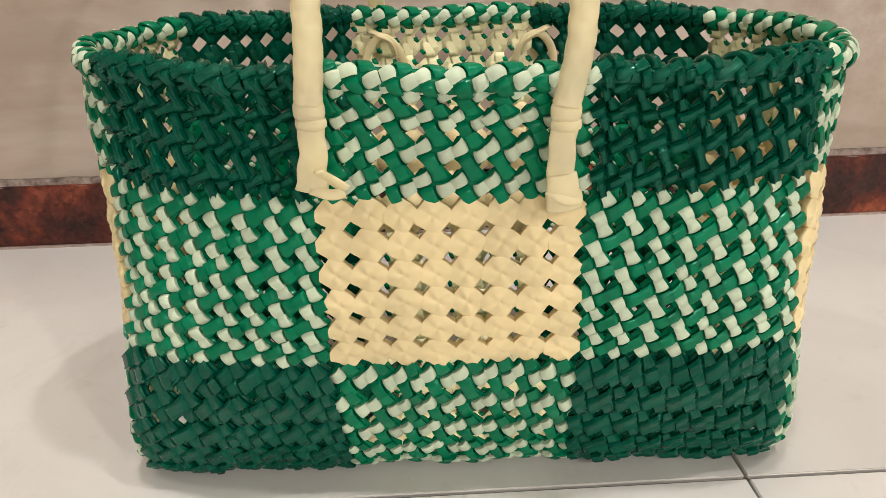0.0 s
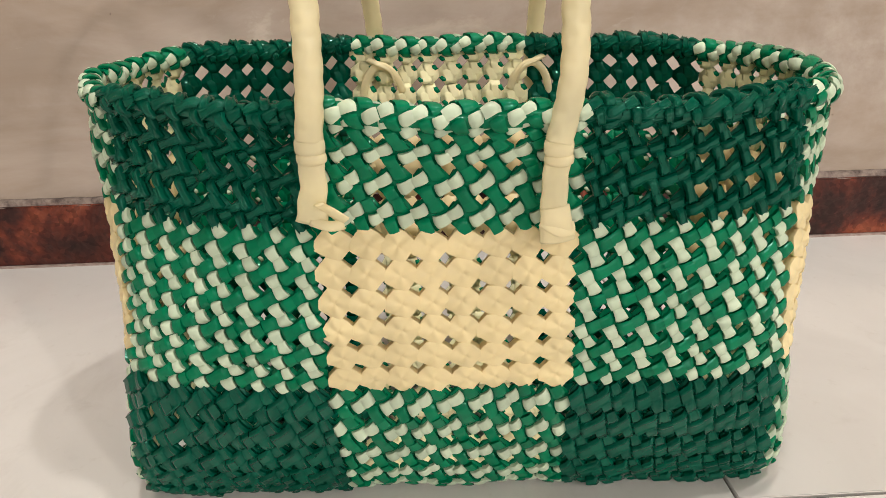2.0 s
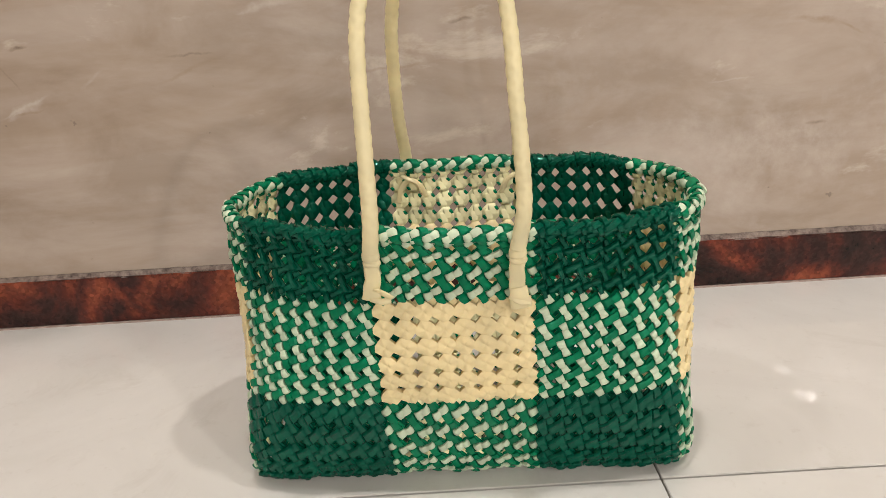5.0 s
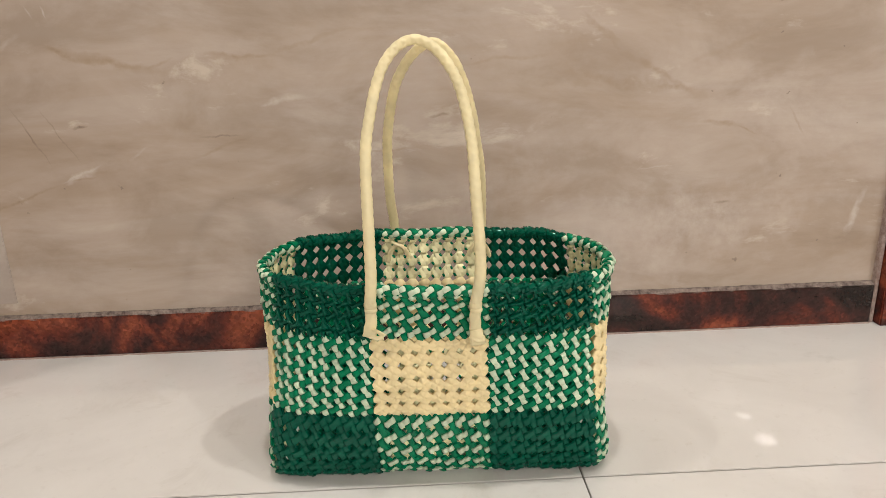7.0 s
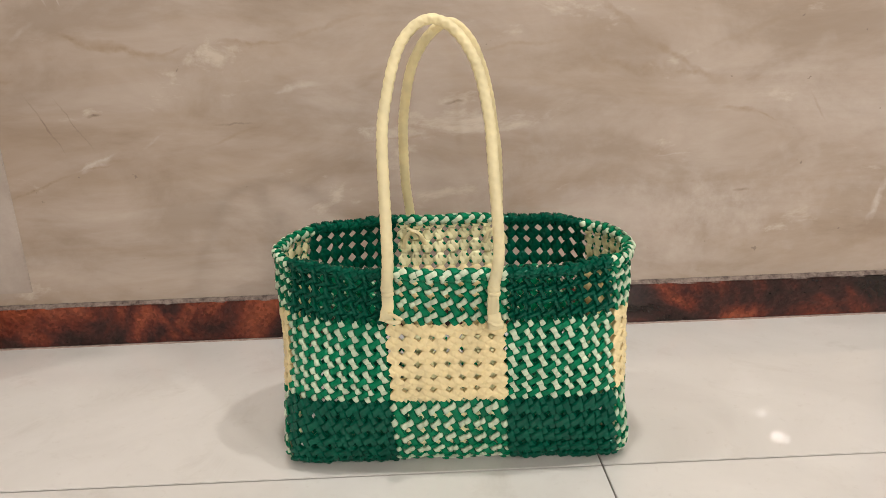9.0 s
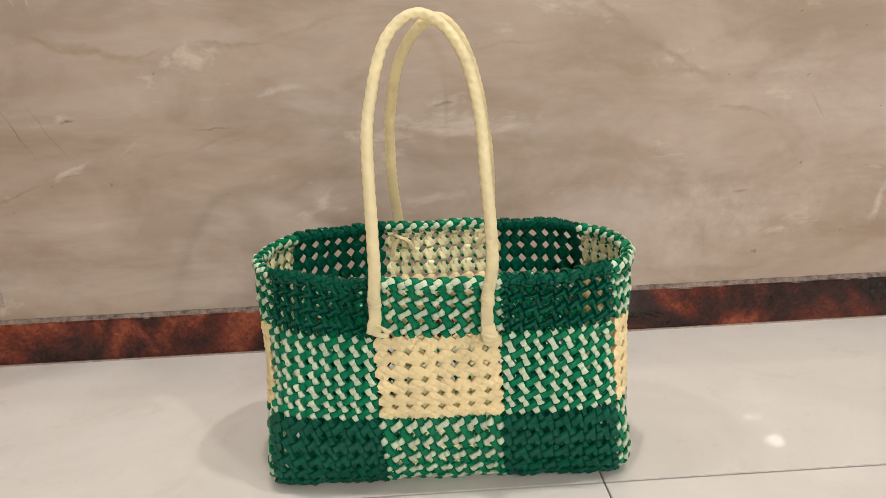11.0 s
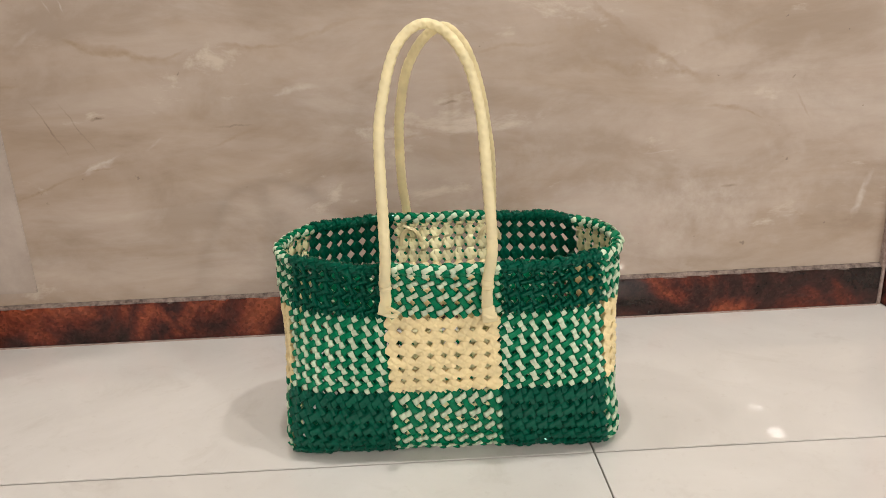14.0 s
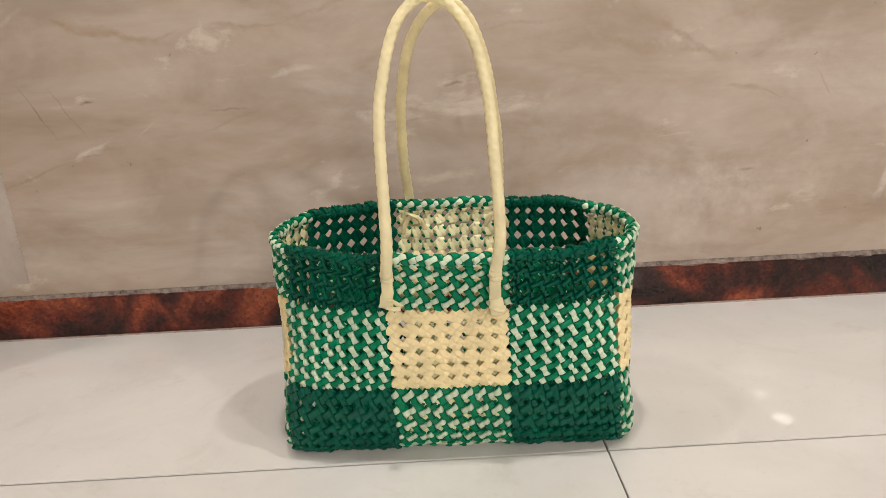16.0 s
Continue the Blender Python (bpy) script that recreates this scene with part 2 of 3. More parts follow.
def floor_tile():
    m, n, l, b = material("polished_white_tile", (0.66, 0.62, 0.57), 0.07, 0.85)
    tc = n.new("ShaderNodeTexCoord")
    a = node(n, "ShaderNodeTexNoise", Scale=5.0, Detail=6.0, Roughness=0.6, Distortion=0.8)
    l.new(tc.outputs["Object"], a.inputs["Vector"])
    r = ramp(n, [(0.3, (0.595, 0.577, 0.553)), (0.7, (0.67, 0.653, 0.632))])
    l.new(a.outputs[0], r.inputs[0])
    d = node(n, "ShaderNodeTexNoise", Scale=60.0, Detail=4.0, Roughness=0.75)
    l.new(tc.outputs["Object"], d.inputs["Vector"])
    dr = ramp(n, [(0.60, grey(0)), (0.78, grey(0.30))])
    l.new(d.outputs[0], dr.inputs[0])
    c = mixed(n, l, dr.outputs[0], r.outputs[0], (0.42, 0.38, 0.33))
    smudge = node(n, "ShaderNodeTexNoise", Scale=11.0, Detail=9.0, Roughness=0.68, Distortion=0.6)
    l.new(tc.outputs["Object"], smudge.inputs["Vector"])
    sm = ramp(n, [(0.56, grey(0)), (0.72, grey(0.40))])
    l.new(smudge.outputs[0], sm.inputs[0])
    c = mixed(n, l, sm.outputs[0], c, (0.47, 0.44, 0.405))
    l.new(c, b.inputs["Base Color"])
    s = node(n, "ShaderNodeTexNoise", Scale=16.0, Detail=5.0, Roughness=0.7)
    l.new(tc.outputs["Object"], s.inputs["Vector"])
    rr = ramp(n, [(0.35, grey(0.005)), (0.75, grey(0.014))])
    l.new(s.outputs[0], rr.inputs[0])
    l.new(rr.outputs[0], b.inputs["Roughness"])
    return m


MARBLE, TILE = wall_marble(), floor_tile()
GRANITE = granite("red_brown_granite", (0, 0, 0))
GRANITE_DARK = granite("dark_red_granite", (3.1, 1.7, 0.4))
CEMENT = rough_stuff("chipped_cement", (0.035, 0.02, 0.018), (0.27, 0.215, 0.185), 95)
GROUT = rough_stuff("dark_grout", (0.07, 0.06, 0.05), (0.17, 0.15, 0.13), 90)
PINK_GROUT = rough_stuff("pale_pink_grout", (0.24, 0.16, 0.14), (0.46, 0.37, 0.33), 120)
PAINT = rough_stuff("matt_cream_paint", (0.40, 0.38, 0.355), (0.46, 0.44, 0.415), 6, 0.8)


# ---- building ----
def finish(name, bm, mats, parent=None, label="", smooth=False):
    mesh = bpy.data.meshes.new(name)
    bmesh.ops.recalc_face_normals(bm, faces=bm.faces)
    bm.to_mesh(mesh)
    bm.free()
    for m in mats if isinstance(mats, (list, tuple)) else [mats]:
        mesh.materials.append(m)
    if smooth:
        mesh.polygons.foreach_set("use_smooth", [True] * len(mesh.polygons))
    ob = new(name, mesh)
    ob.parent = parent
    return tagged(ob, label)


def part(name, bm, mats, parent, label="", smooth=True):
    return finish(name, bm, mats, parent, label, smooth)


def box(bm, x0, y0, z0, x1, y1, z1, bevel=0.0):
    made = bmesh.ops.create_cube(bm, size=1, matrix=Matrix.Translation(((x0 + x1) / 2, (y0 + y1) / 2, (z0 + z1) / 2)) @ Matrix.Diagonal((x1 - x0, y1 - y0, z1 - z0, 1)))
    if bevel:
        edges = list({e for v in made["verts"] for e in v.link_edges})
        bmesh.ops.bevel(bm, geom=edges, offset=bevel, segments=2, affect="EDGES")


def block(name, size, mat, label, category="", bevel=0.0):
    bm = bmesh.new()
    box(bm, *size, bevel)
    return tagged(finish(name, bm, mat), label, category or name.split("_")[0], kind="structure")


# ---- the room ----
WALL = 0.58
X0, X1, Y0 = -2.6, 3.4, -8.2
JOINT_X, JOINT_Y = 0.2115, 0.1942
block("floor", (X0, Y0, -0.06, X1, WALL + 0.1, -0.0025), GROUT, "dark grout bed under polished pale floor tiles", "floor")
block("wall_north", (X0, WALL, -0.06, X1, WALL + 0.12, CEIL), MARBLE, "polished beige marble wall with brown veins", "wall")
block("wall_south", (X0, Y0 - 0.1, -0.06, X1, Y0, CEIL), PAINT, "plain cream painted wall", "wall")
block("wall_east", (X1, Y0 - 0.1, -0.06, X1 + 0.1, WALL + 0.12, CEIL), PAINT, "plain cream painted wall", "wall")
block("wall_west", (X0 - 0.1, Y0 - 0.1, -0.06, X0, WALL + 0.12, CEIL), PAINT, "plain cream painted wall", "wall")
block("ceiling", (X0 - 0.1, Y0 - 0.1, CEIL, X1 + 0.1, WALL + 0.12, CEIL + 0.1), PAINT, "plain cream painted ceiling", "ceiling")
# out-of-view block, added to cast the shadow at the wall's left end
block("wall_return", (-1.5, 0.400, -0.05, -0.685, WALL + 0.02, CEIL), MARBLE, "added unseen marble block that shades the wall's left end", "wall")
PALE_MARBLE = rough_stuff("paler_marble", (0.36, 0.305, 0.27), (0.46, 0.40, 0.36), 9, 0.12)
block("wall_panel", (-0.70, WALL - 0.0025, 0.092, -0.6005, WALL + 0.01, 1.2), PALE_MARBLE, "paler marble strip on the wall", "wall panel", 0.001)
block("door_post", (0.7925, WALL - 0.026, 0.0, 0.95, WALL + 0.02, 2.1), GRANITE_DARK, "dark red granite post beside the skirting", "post", 0.002)


def skirting_run():
    """Granite skirting with a chipped cement line along its top and a pale joint at its foot."""
    base = tagged(new("baseboard"), "dark red and brown granite skirting with a chipped cement top edge", "skirting", kind="structure")
    rng = random.Random(4)
    for x0, x1 in ((-2.6, -1.02), (-1.018, 0.784)):
        bm = bmesh.new()
        box(bm, x0, WALL - 0.011, 0.002, x1, WALL + 0.005, 0.0668, 0.0012)
        part("slab", bm, GRANITE, base, smooth=False)
    bm = bmesh.new()
    # uneven cement bead on top of the slab
    steps = 340
    ring = []
    for i in range(steps + 1):
        x = -2.6 + (0.785 + 2.6) * i / steps
        w = 0.0062 + 0.0030 * noise.noise((x * 38, 1.3, 0)) + 0.0015 * noise.noise((x * 130, 7.3, 0))
        h = 0.0715 + 0.0012 * noise.noise((x * 55, 4.1, 0))
        e = 0.0655 + 0.0012 * noise.noise((x * 90, 9.1, 0))
        ring.append([bm.verts.new((x, WALL + 0.004, e)), bm.verts.new((x, WALL - w - 0.003, e)), bm.verts.new((x, WALL - w * 0.55, h)), bm.verts.new((x, WALL + 0.004, h + 0.0008))])
    for a, b in zip(ring, ring[1:]):
        for k in range(4):
            bm.faces.new((a[k], a[(k + 1) % 4], b[(k + 1) % 4], b[k]))
    part("cement_edge", bm, CEMENT, base, "grey chipped cement line", smooth=False)
    bm = bmesh.new()
    box(bm, -2.6, WALL - 0.0135, -0.002, 0.784, WALL - 0.002, 0.0018, 0.0006)
    part("foot_joint", bm, PINK_GROUT, base, "pale pink grout line", smooth=False)
    bm = bmesh.new()
    box(bm, 0.785, WALL - 0.010, 0.0, 0.7915, WALL + 0.004, 0.45, 0.001)
    part("end_joint", bm, PINK_GROUT, base, "pale pink grout line", smooth=False)


skirting_run()


def ceiling_light(x, y, watts, size):
    root = tagged(new("ceiling_light"), "round recessed ceiling downlight with a white rim", "ceiling light", "ceiling downlights")
    root.location = (x, y, CEIL)
    bm = bmesh.new()
    n = 32
    prof = [(size / 2, -0.001), (size / 2, -0.008), (size / 2 + 0.012, -0.006), (size / 2 + 0.017, 0.0)]
    rings = [[bm.verts.new((r * math.cos(2 * math.pi * k / n), r * math.sin(2 * math.pi * k / n), z)) for k in range(n)] for r, z in prof]
    for a, b in zip(rings, rings[1:]):
        for k in range(n):
            bm.faces.new((a[k], a[(k + 1) % n], b[(k + 1) % n], b[k]))
    part("rim", bm, PAINT, root)
    lamp = bpy.data.lights.new("downlight", "AREA")
    lamp.shape, lamp.size, lamp.energy, lamp.color = "DISK", size, watts, LAMP_COLOUR
    ob = new("downlight", lamp)
    ob.location = (0, 0, -0.006)
    ob.parent = root


for x, y, watts, size in LAMPS:
    ceiling_light(x, y, watts, size)

# ---- the woven basket ----
COLS, ROWS_UP, SIDE = 24, 15, 10
AROUND = 2 * (COLS + SIDE)
V_KEY = (0.0, 0.7, 1.4, 2.2, 3.0, 4.0, 5.0, 7.0, 9.0, 11.0, 13.0, 15.0)
Z_KEY = (0.004, 0.0095, 0.0190, 0.0325, 0.048, 0.0690, 0.090, 0.118, 0.147, 0.1755, 0.2070, 0.2325)
FRONT = (0.0540, 0.0600, 0.0640, 0.068, 0.072, 0.078, 0.082, 0.084, 0.082, 0.079, 0.082, 0.087)
BACK = (0.0540, 0.0600, 0.0635, 0.067, 0.071, 0.076, 0.081, 0.090, 0.096, 0.101, 0.106, 0.110)
HALF = (0.187, 0.1905, 0.1900, 0.1895, 0.1885, 0.1875, 0.1868, 0.187, 0.189, 0.191, 0.1915, 0.1925)
SPAN = (0.376, 0.376, 0.375, 0.373, 0.371, 0.369, 0.367, 0.367, 0.367, 0.367, 0.363, 0.358)
SLIP = (-0.003, -0.003, -0.003, -0.004, -0.005, -0.0055, -0.006, -0.006, -0.006, -0.006, -0.006, -0.006)
CUT = 0.014
POWER = (14.0, 14.0, 12.0, 9.5, 7.5, 6.0, 5.0, 4.2, 3.6, 3.15, 2.8, 2.55)
# the corner at the front's left is pressed in and rounder than the rest
SLACK = (14.0, 14.0, 12.0, 9.0, 6.8, 5.0, 4.0, 3.1, 2.6, 2.25, 2.05, 1.95)


def ring_at(v):
    """One closed level of the basket as points at equal steps round it, from the front's left corner on."""
    a, f, b, p, soft, z = (float(np.interp(v, V_KEY, k)) for k in (HALF, FRONT, BACK, POWER, SLACK, Z_KEY))
    th = np.linspace(0, 2 * np.pi, 1441)
    c, s = np.cos(th - np.pi / 2), np.sin(th - np.pi / 2)
    p = np.where((c < 0) & (s < 0), soft, p)
    x = a * np.sign(c) * np.abs(c) ** (2 / p)
    y = np.where(s < 0, f, b) * np.sign(s) * np.abs(s) ** (2 / p)
    run = np.r_[0, np.cumsum(np.hypot(np.diff(x), np.diff(y)))]
    return run, x, y, z, float(np.interp(v, V_KEY, SPAN)), float(np.interp(v, V_KEY, SLIP))


RING_V = np.linspace(0, ROWS_UP, 121)
RINGS = [ring_at(v) for v in RING_V]


def on_basket(u, v):
    """The basket's surface: u in knots round it from the front's left corner, v in rows up from its foot."""
    def level(k):
        run, x, y, z, span, slip = RINGS[k]
        wide, span = span / 6, span - CUT
        q = (u - COLS / 2) % AROUND
        half = AROUND / 2
        w, base, full = (q, 0.0, run[720]) if q < half else (q - half, run[720], run[-1] - run[720])
        stops = (0, 4, COLS / 2, COLS / 2 + SIDE, half - 4, half)
        s = base + float(np.interp(w, stops, (0, wide, span / 2, full - span / 2, full - wide, full)))
        s = (s + (slip if q < half / 2 or q > 1.5 * half else -slip)) % run[-1]
        return np.array([np.interp(s, run, x), np.interp(s, run, y), z])
    k = min(max(v / ROWS_UP * 120, 0), 119.999)
    i = int(k)
    p = level(i) * (1 - (k - i)) + level(i + 1) * (k - i)
    back = np.clip((p[1] + 0.03) / 0.13, 0, 1)
    p[2] += (0.006 * back + 0.002 * np.sin(u * 0.9) * 0.5) * max(v - 9, 0) / 6
    p[0] += 0.0015 * max(v - 9, 0) / 6
    p[2] += 0.003 * np.clip(-p[0] / 0.19, 0, 1) * max(v - 9, 0) / 6
    p[:2] += 0.0009 * np.array([np.sin(u * 1.7 + v), np.cos(u * 1.3 - v * 1.1)])
    return Vector(p)


def lobe(verts, faces, quad, rise, thick, mat, mats, across=6, along=6, neck=0.5, crown=0.25, bow=0.12, end=0.38, bead=0.0, dive=0.68, crisp=True):
    """A strap of plastic over four corners: two at its outer end, in the neck between knots, and two at its tucked end."""
    o0, o1, t1, t0 = (Vector((x, y, 0)) for x, y in quad)
    ahead = ((t0 + t1) / 2 - (o0 + o1) / 2).normalized()
    long = (t0 - t1).length
    first = len(verts)
    half = (0.25, 0.46, 0.58, 0.70, 0.82, 1.0) if bead else [(k + 1) / (across // 2) for k in range(across // 2)]
    sides = [-k for k in reversed(half)] + [0.0] + list(half)
    across = len(sides) - 1
    for i in range(along + 1):
        s = (i / along) ** 0.9
        left, right = o0.lerp(t0, s), o1.lerp(t1, s)
        run = neck + (1 - neck) * math.sin(math.pi / 2 * min(s / 0.5, 1)) - (1 - end) * (max(s - dive, 0) / (1 - dive)) ** 2.2
        for j, c in enumerate(sides):
            p = left.lerp(right, (c + 1) / 2) + ahead * (bow * long * (1 - c * c) * s ** 3)
            p.z = rise * run * (1 - crown * abs(c) ** 3.4 + bead * math.exp(-((abs(c) - 0.70) / 0.13) ** 2))
            verts.append(p)
    rim = [first + j for j in range(across + 1)] + [first + i * (across + 1) + across for i in range(1, along + 1)]
    rim += [first + along * (across + 1) + j for j in range(across - 1, -1, -1)] + [first + i * (across + 1) for i in range(along - 1, 0, -1)]
    for i in range(along):
        for j in range(across):
            a = first + i * (across + 1) + j
            faces.append((a, a + 1, a + across + 2, a + across + 1))
            mats.append(mat)
    sign = 1 if rise > 0 else -1
    if crisp:
        top = len(verts)
        verts.extend([verts[r].copy() for r in rim])
        rim = list(range(top, top + len(rim)))
    low = len(verts)
    heart = (o0 + o1 + t0 + t1) / 4
    for r in rim:
        q = verts[r].lerp(heart, 0.22)
        q.z = verts[r].z - sign * thick
        verts.append(q)
    for k in range(len(rim)):
        k2 = (k + 1) % len(rim)
        faces.append((rim[k], low + k, low + k2, rim[k2]))
        mats.append(mat)


def turned(quad, quarter):
    for _ in range(quarter):
        quad = [(-y, x) for x, y in quad]
    return quad


# The strap that comes down from the neck above; the other three are the same, turned by quarters. The tucked end of each one
# meets the side of the next, so that the four close round a pinched middle and leave a tilted square hole at the cell's corners.
# The tucked end's corners, rise, dip at the neck and half the neck's width for the upright and for the level cord, fall of the
# sides, bead along the sides.
STRAPS = {
    "up": ([(0.03, 0.06), (0.385, 0.215)], 0.24, (0.99, 0.58), (0.175, 0.150), 0.18, 0.0),
    "level": ([(0.01, 0.04), (0.41, 0.21)], 0.25, (0.58, 0.98), (0.160, 0.190), 0.20, 0.0),
    "tight": ([(0.025, 0.045), (0.335, 0.165)], 0.24, (0.96, 0.90), (0.118, 0.122), 0.45, 0.42),
    "dense": ([(-0.02, 0.01), (0.46, 0.21)], 0.27, (0.70, 0.97), (0.170, 0.235), 0.36, 0.24),
    "loose": ([(0.025, 0.045), (0.325, 0.155)], 0.25, (0.94, 0.88), (0.130, 0.130), 0.45, 0.38),
}
LEAN = radians(24)


def four_straps(verts, faces, mats, style, rng, slack):
    tuck, rise, necks, widths, crown, bead = STRAPS[style]
    for q in range(4):
        wide = widths[q % 2]
        quad = [(wide * math.cos(LEAN), 0.52 + wide * math.sin(LEAN)), (-wide * math.cos(LEAN), 0.52 - wide * math.sin(LEAN)), *tuck]
        quad = [(x + rng.uniform(-slack, slack), y + rng.uniform(-slack, slack)) for x, y in quad]
        lobe(verts, faces, turned(quad, q), rise * rng.uniform(0.95, 1.05) * (1.22 if style == "dense" and q % 2 else 1), 0.16, q % 2, mats, 8, 7, necks[q % 2], crown, 0.20 if bead else 0.10, 0.42 + rng.uniform(-0.05, 0.05), bead)


BEHIND = {"up": 1.08, "level": 1.0, "tight": 0.90, "dense": 1.1, "loose": 0.72}


def knot_data(seed, style):
    """One knot in a cell of size 1: four interlaced straps in front, two behind, a core. Slots: 0 upright cord, 1 level cord."""
    rng = random.Random(seed)
    verts, faces, mats = [], [], []
    four_straps(verts, faces, mats, style, rng, 0.018)
    # core plate, open at the cell's corners
    e, w = 0.5, {"loose": 0.15, "tight": 0.165, "dense": 0.26, "level": 0.29}.get(style, 0.20)
    slot = 1 if style == "level" else 0
    outline = [(e, -w), (e, w), (w, e), (-w, e), (-e, w), (-e, -w), (-w, -e), (w, -e)]
    first = len(verts)
    for z in (0.03, -0.07):
        verts += [Vector((x, y, z)) for x, y in outline]
    faces += [tuple(first + i for i in range(8)), tuple(first + 8 + i for i in reversed(range(8)))]
    mats += [slot, slot]
    for i in range(8):
        faces.append((first + i, first + 8 + i, first + 8 + (i + 1) % 8, first + (i + 1) % 8))
        mats.append(slot)
    # the inner face: two broad flat straps that lean, with a slit of the other cord beside the hole
    k = BEHIND[style]
    tone = 2 if style == "up" else 1
    mats[-9] = tone
    inner = [(-0.24 * k, 0.54), (0.20 * k, 0.54), (0.06, -0.26 * k), (-0.44, -0.16 * k)]
    slit = [(0.50, -0.20), (0.36, -0.40), (0.10, -0.34), (0.30, -0.10)]
    for half in (0, 2):
        lobe(verts, faces, turned(inner, half), -0.10, 0.05, tone, mats, 4, 4, 0.8, crisp=False)
        if style in ("up", "level"):
            lobe(verts, faces, turned(slit, half), -0.13, 0.05, 0, mats, 2, 2, 0.8, crisp=False)
    return np.array([tuple(v) for v in verts]), faces, mats


def cushion_data(seed):
    """A knot of one colour pulled so tight that its straps melt into one cushion, with a pinched middle and a faint swell for each strap."""
    rng = random.Random(seed)
    verts, faces, mats = [], [], []
    around, rings = 32, 7
    sink = rng.uniform(0.05, 0.08)
    edge = []
    for k in range(around):
        th = 2 * math.pi * k / around
        c, d = abs(math.cos(th)), abs(math.sin(th))
        lean = abs(math.cos(th - 0.14)) + abs(math.sin(th - 0.14))
        # an octagon with long necks: the straight sides at the four neighbours, the slanted ones at the holes
        edge.append(min(0.53 / max(c, d), 0.70 / lean) * rng.uniform(0.985, 1.015))
    verts.append(Vector((0, 0, 0.24 - sink)))
    for i in range(1, rings + 1):
        s = i / rings
        for k in range(around):
            th = 2 * math.pi * k / around
            r = edge[k] * s
            swell = math.cos(4 * th - 0.9) * math.sin(math.pi * s) ** 2
            hole = abs(math.sin(2 * th - 0.28)) ** 3
            drop = 0.05 + 0.34 * hole + 0.20 * math.sin(th) ** 4
            z = 0.24 * (1 - drop * s ** 3) - sink * math.exp(-(r / 0.08) ** 2) + 0.026 * swell
            verts.append(Vector((r * math.cos(th), r * math.sin(th), z)))
    for k in range(around):
        faces.append((0, 1 + k, 1 + (k + 1) % around))
        mats.append(0)
    for i in range(rings - 1):
        for k in range(around):
            a, b = 1 + i * around + k, 1 + i * around + (k + 1) % around
            faces.append((a, a + around, b + around, b))
            mats.append(0)
    top = 1 + (rings - 1) * around
    low = len(verts)
    for k in range(around):
        verts.append(verts[top + k].copy())
    top, low = low, low + around
    for k in range(around):
        v = verts[top + k].copy()
        v.z = -0.12
        verts.append(v)
    for k in range(around):
        faces.append((top + k, low + k, low + (k + 1) % around, top + (k + 1) % around))
        mats.append(0)
    faces.append(tuple(low + k for k in reversed(range(around))))
    mats.append(0)
    return np.array([tuple(v) for v in verts]), faces, mats


def wrap_data(seed, style):
    """A knot bent over the basket's edge, from its outer face to the inner one, in a cell of size 1."""
    rng = random.Random(seed)
    verts, faces, mats = [], [], []
    radius, bent = 0.35, []
    for middle in (0.55, 3.25):
        first = len(verts)
        four_straps(verts, faces, mats, style, rng, 0.03)
        steps, core = 6, len(verts)
        for i in range(steps + 1):
            verts += [Vector((x, -0.52 + 1.04 * i / steps, 0.02)) for x in (-0.5, 0.5)]
        for i in range(steps):
            a = core + 2 * i
            faces.append((a, a + 1, a + 3, a + 2))
            mats.append(0)
        for p in verts[first:]:
            turn, far = middle + p.y * 0.98 / radius, radius + p.z * 0.75
            bent.append((p.x, far * math.sin(turn) - 0.10, far * math.cos(turn)))
    return np.array(bent), faces, mats


VARIANTS = 6
WRAPS = {style: [wrap_data(81 + s, style) for s in range(VARIANTS)] for style in ("up", "tight", "loose")}
KNOTS = {style: [knot_data(11 + s, style) for s in range(VARIANTS)] for style in STRAPS}
KNOTS["plain"] = [cushion_data(51 + s) for s in range(VARIANTS)]
MESHES = {}


def cords(u, v):
    """The upright and the level cord's material, and the kind of knot, at a place of the weave."""
    s = u % AROUND
    centre = (8 <= s < 16) or (24 <= s < 34) or (42 <= s < 50) or s >= 58
    if 5 <= v < 11:
        return (CREAM, CREAM, "plain") if centre else (WHITE, GREEN, "level")
    if centre:
        return GREEN, WHITE, "up"
    return DARK, DARK, ("dense" if v < 5 else "loose" if 16 <= s < 24 or 34 <= s < 58 else "tight")


def knot_mesh(up, level, style, variant):
    key = (up.name, level.name, style, variant)
    if key not in MESHES:
        verts, faces, mats = KNOTS[style][variant]
        mesh = bpy.data.meshes.new("knot")
        mesh.from_pydata(verts.tolist(), [], faces)
        mesh.materials.append(up)
        mesh.materials.append(level)
        mesh.materials.append(INNER)
        mesh.polygons.foreach_set("material_index", mats)
        mesh.polygons.foreach_set("use_smooth", [True] * len(faces))
        mesh.update()
        MESHES[key] = mesh
    return MESHES[key]


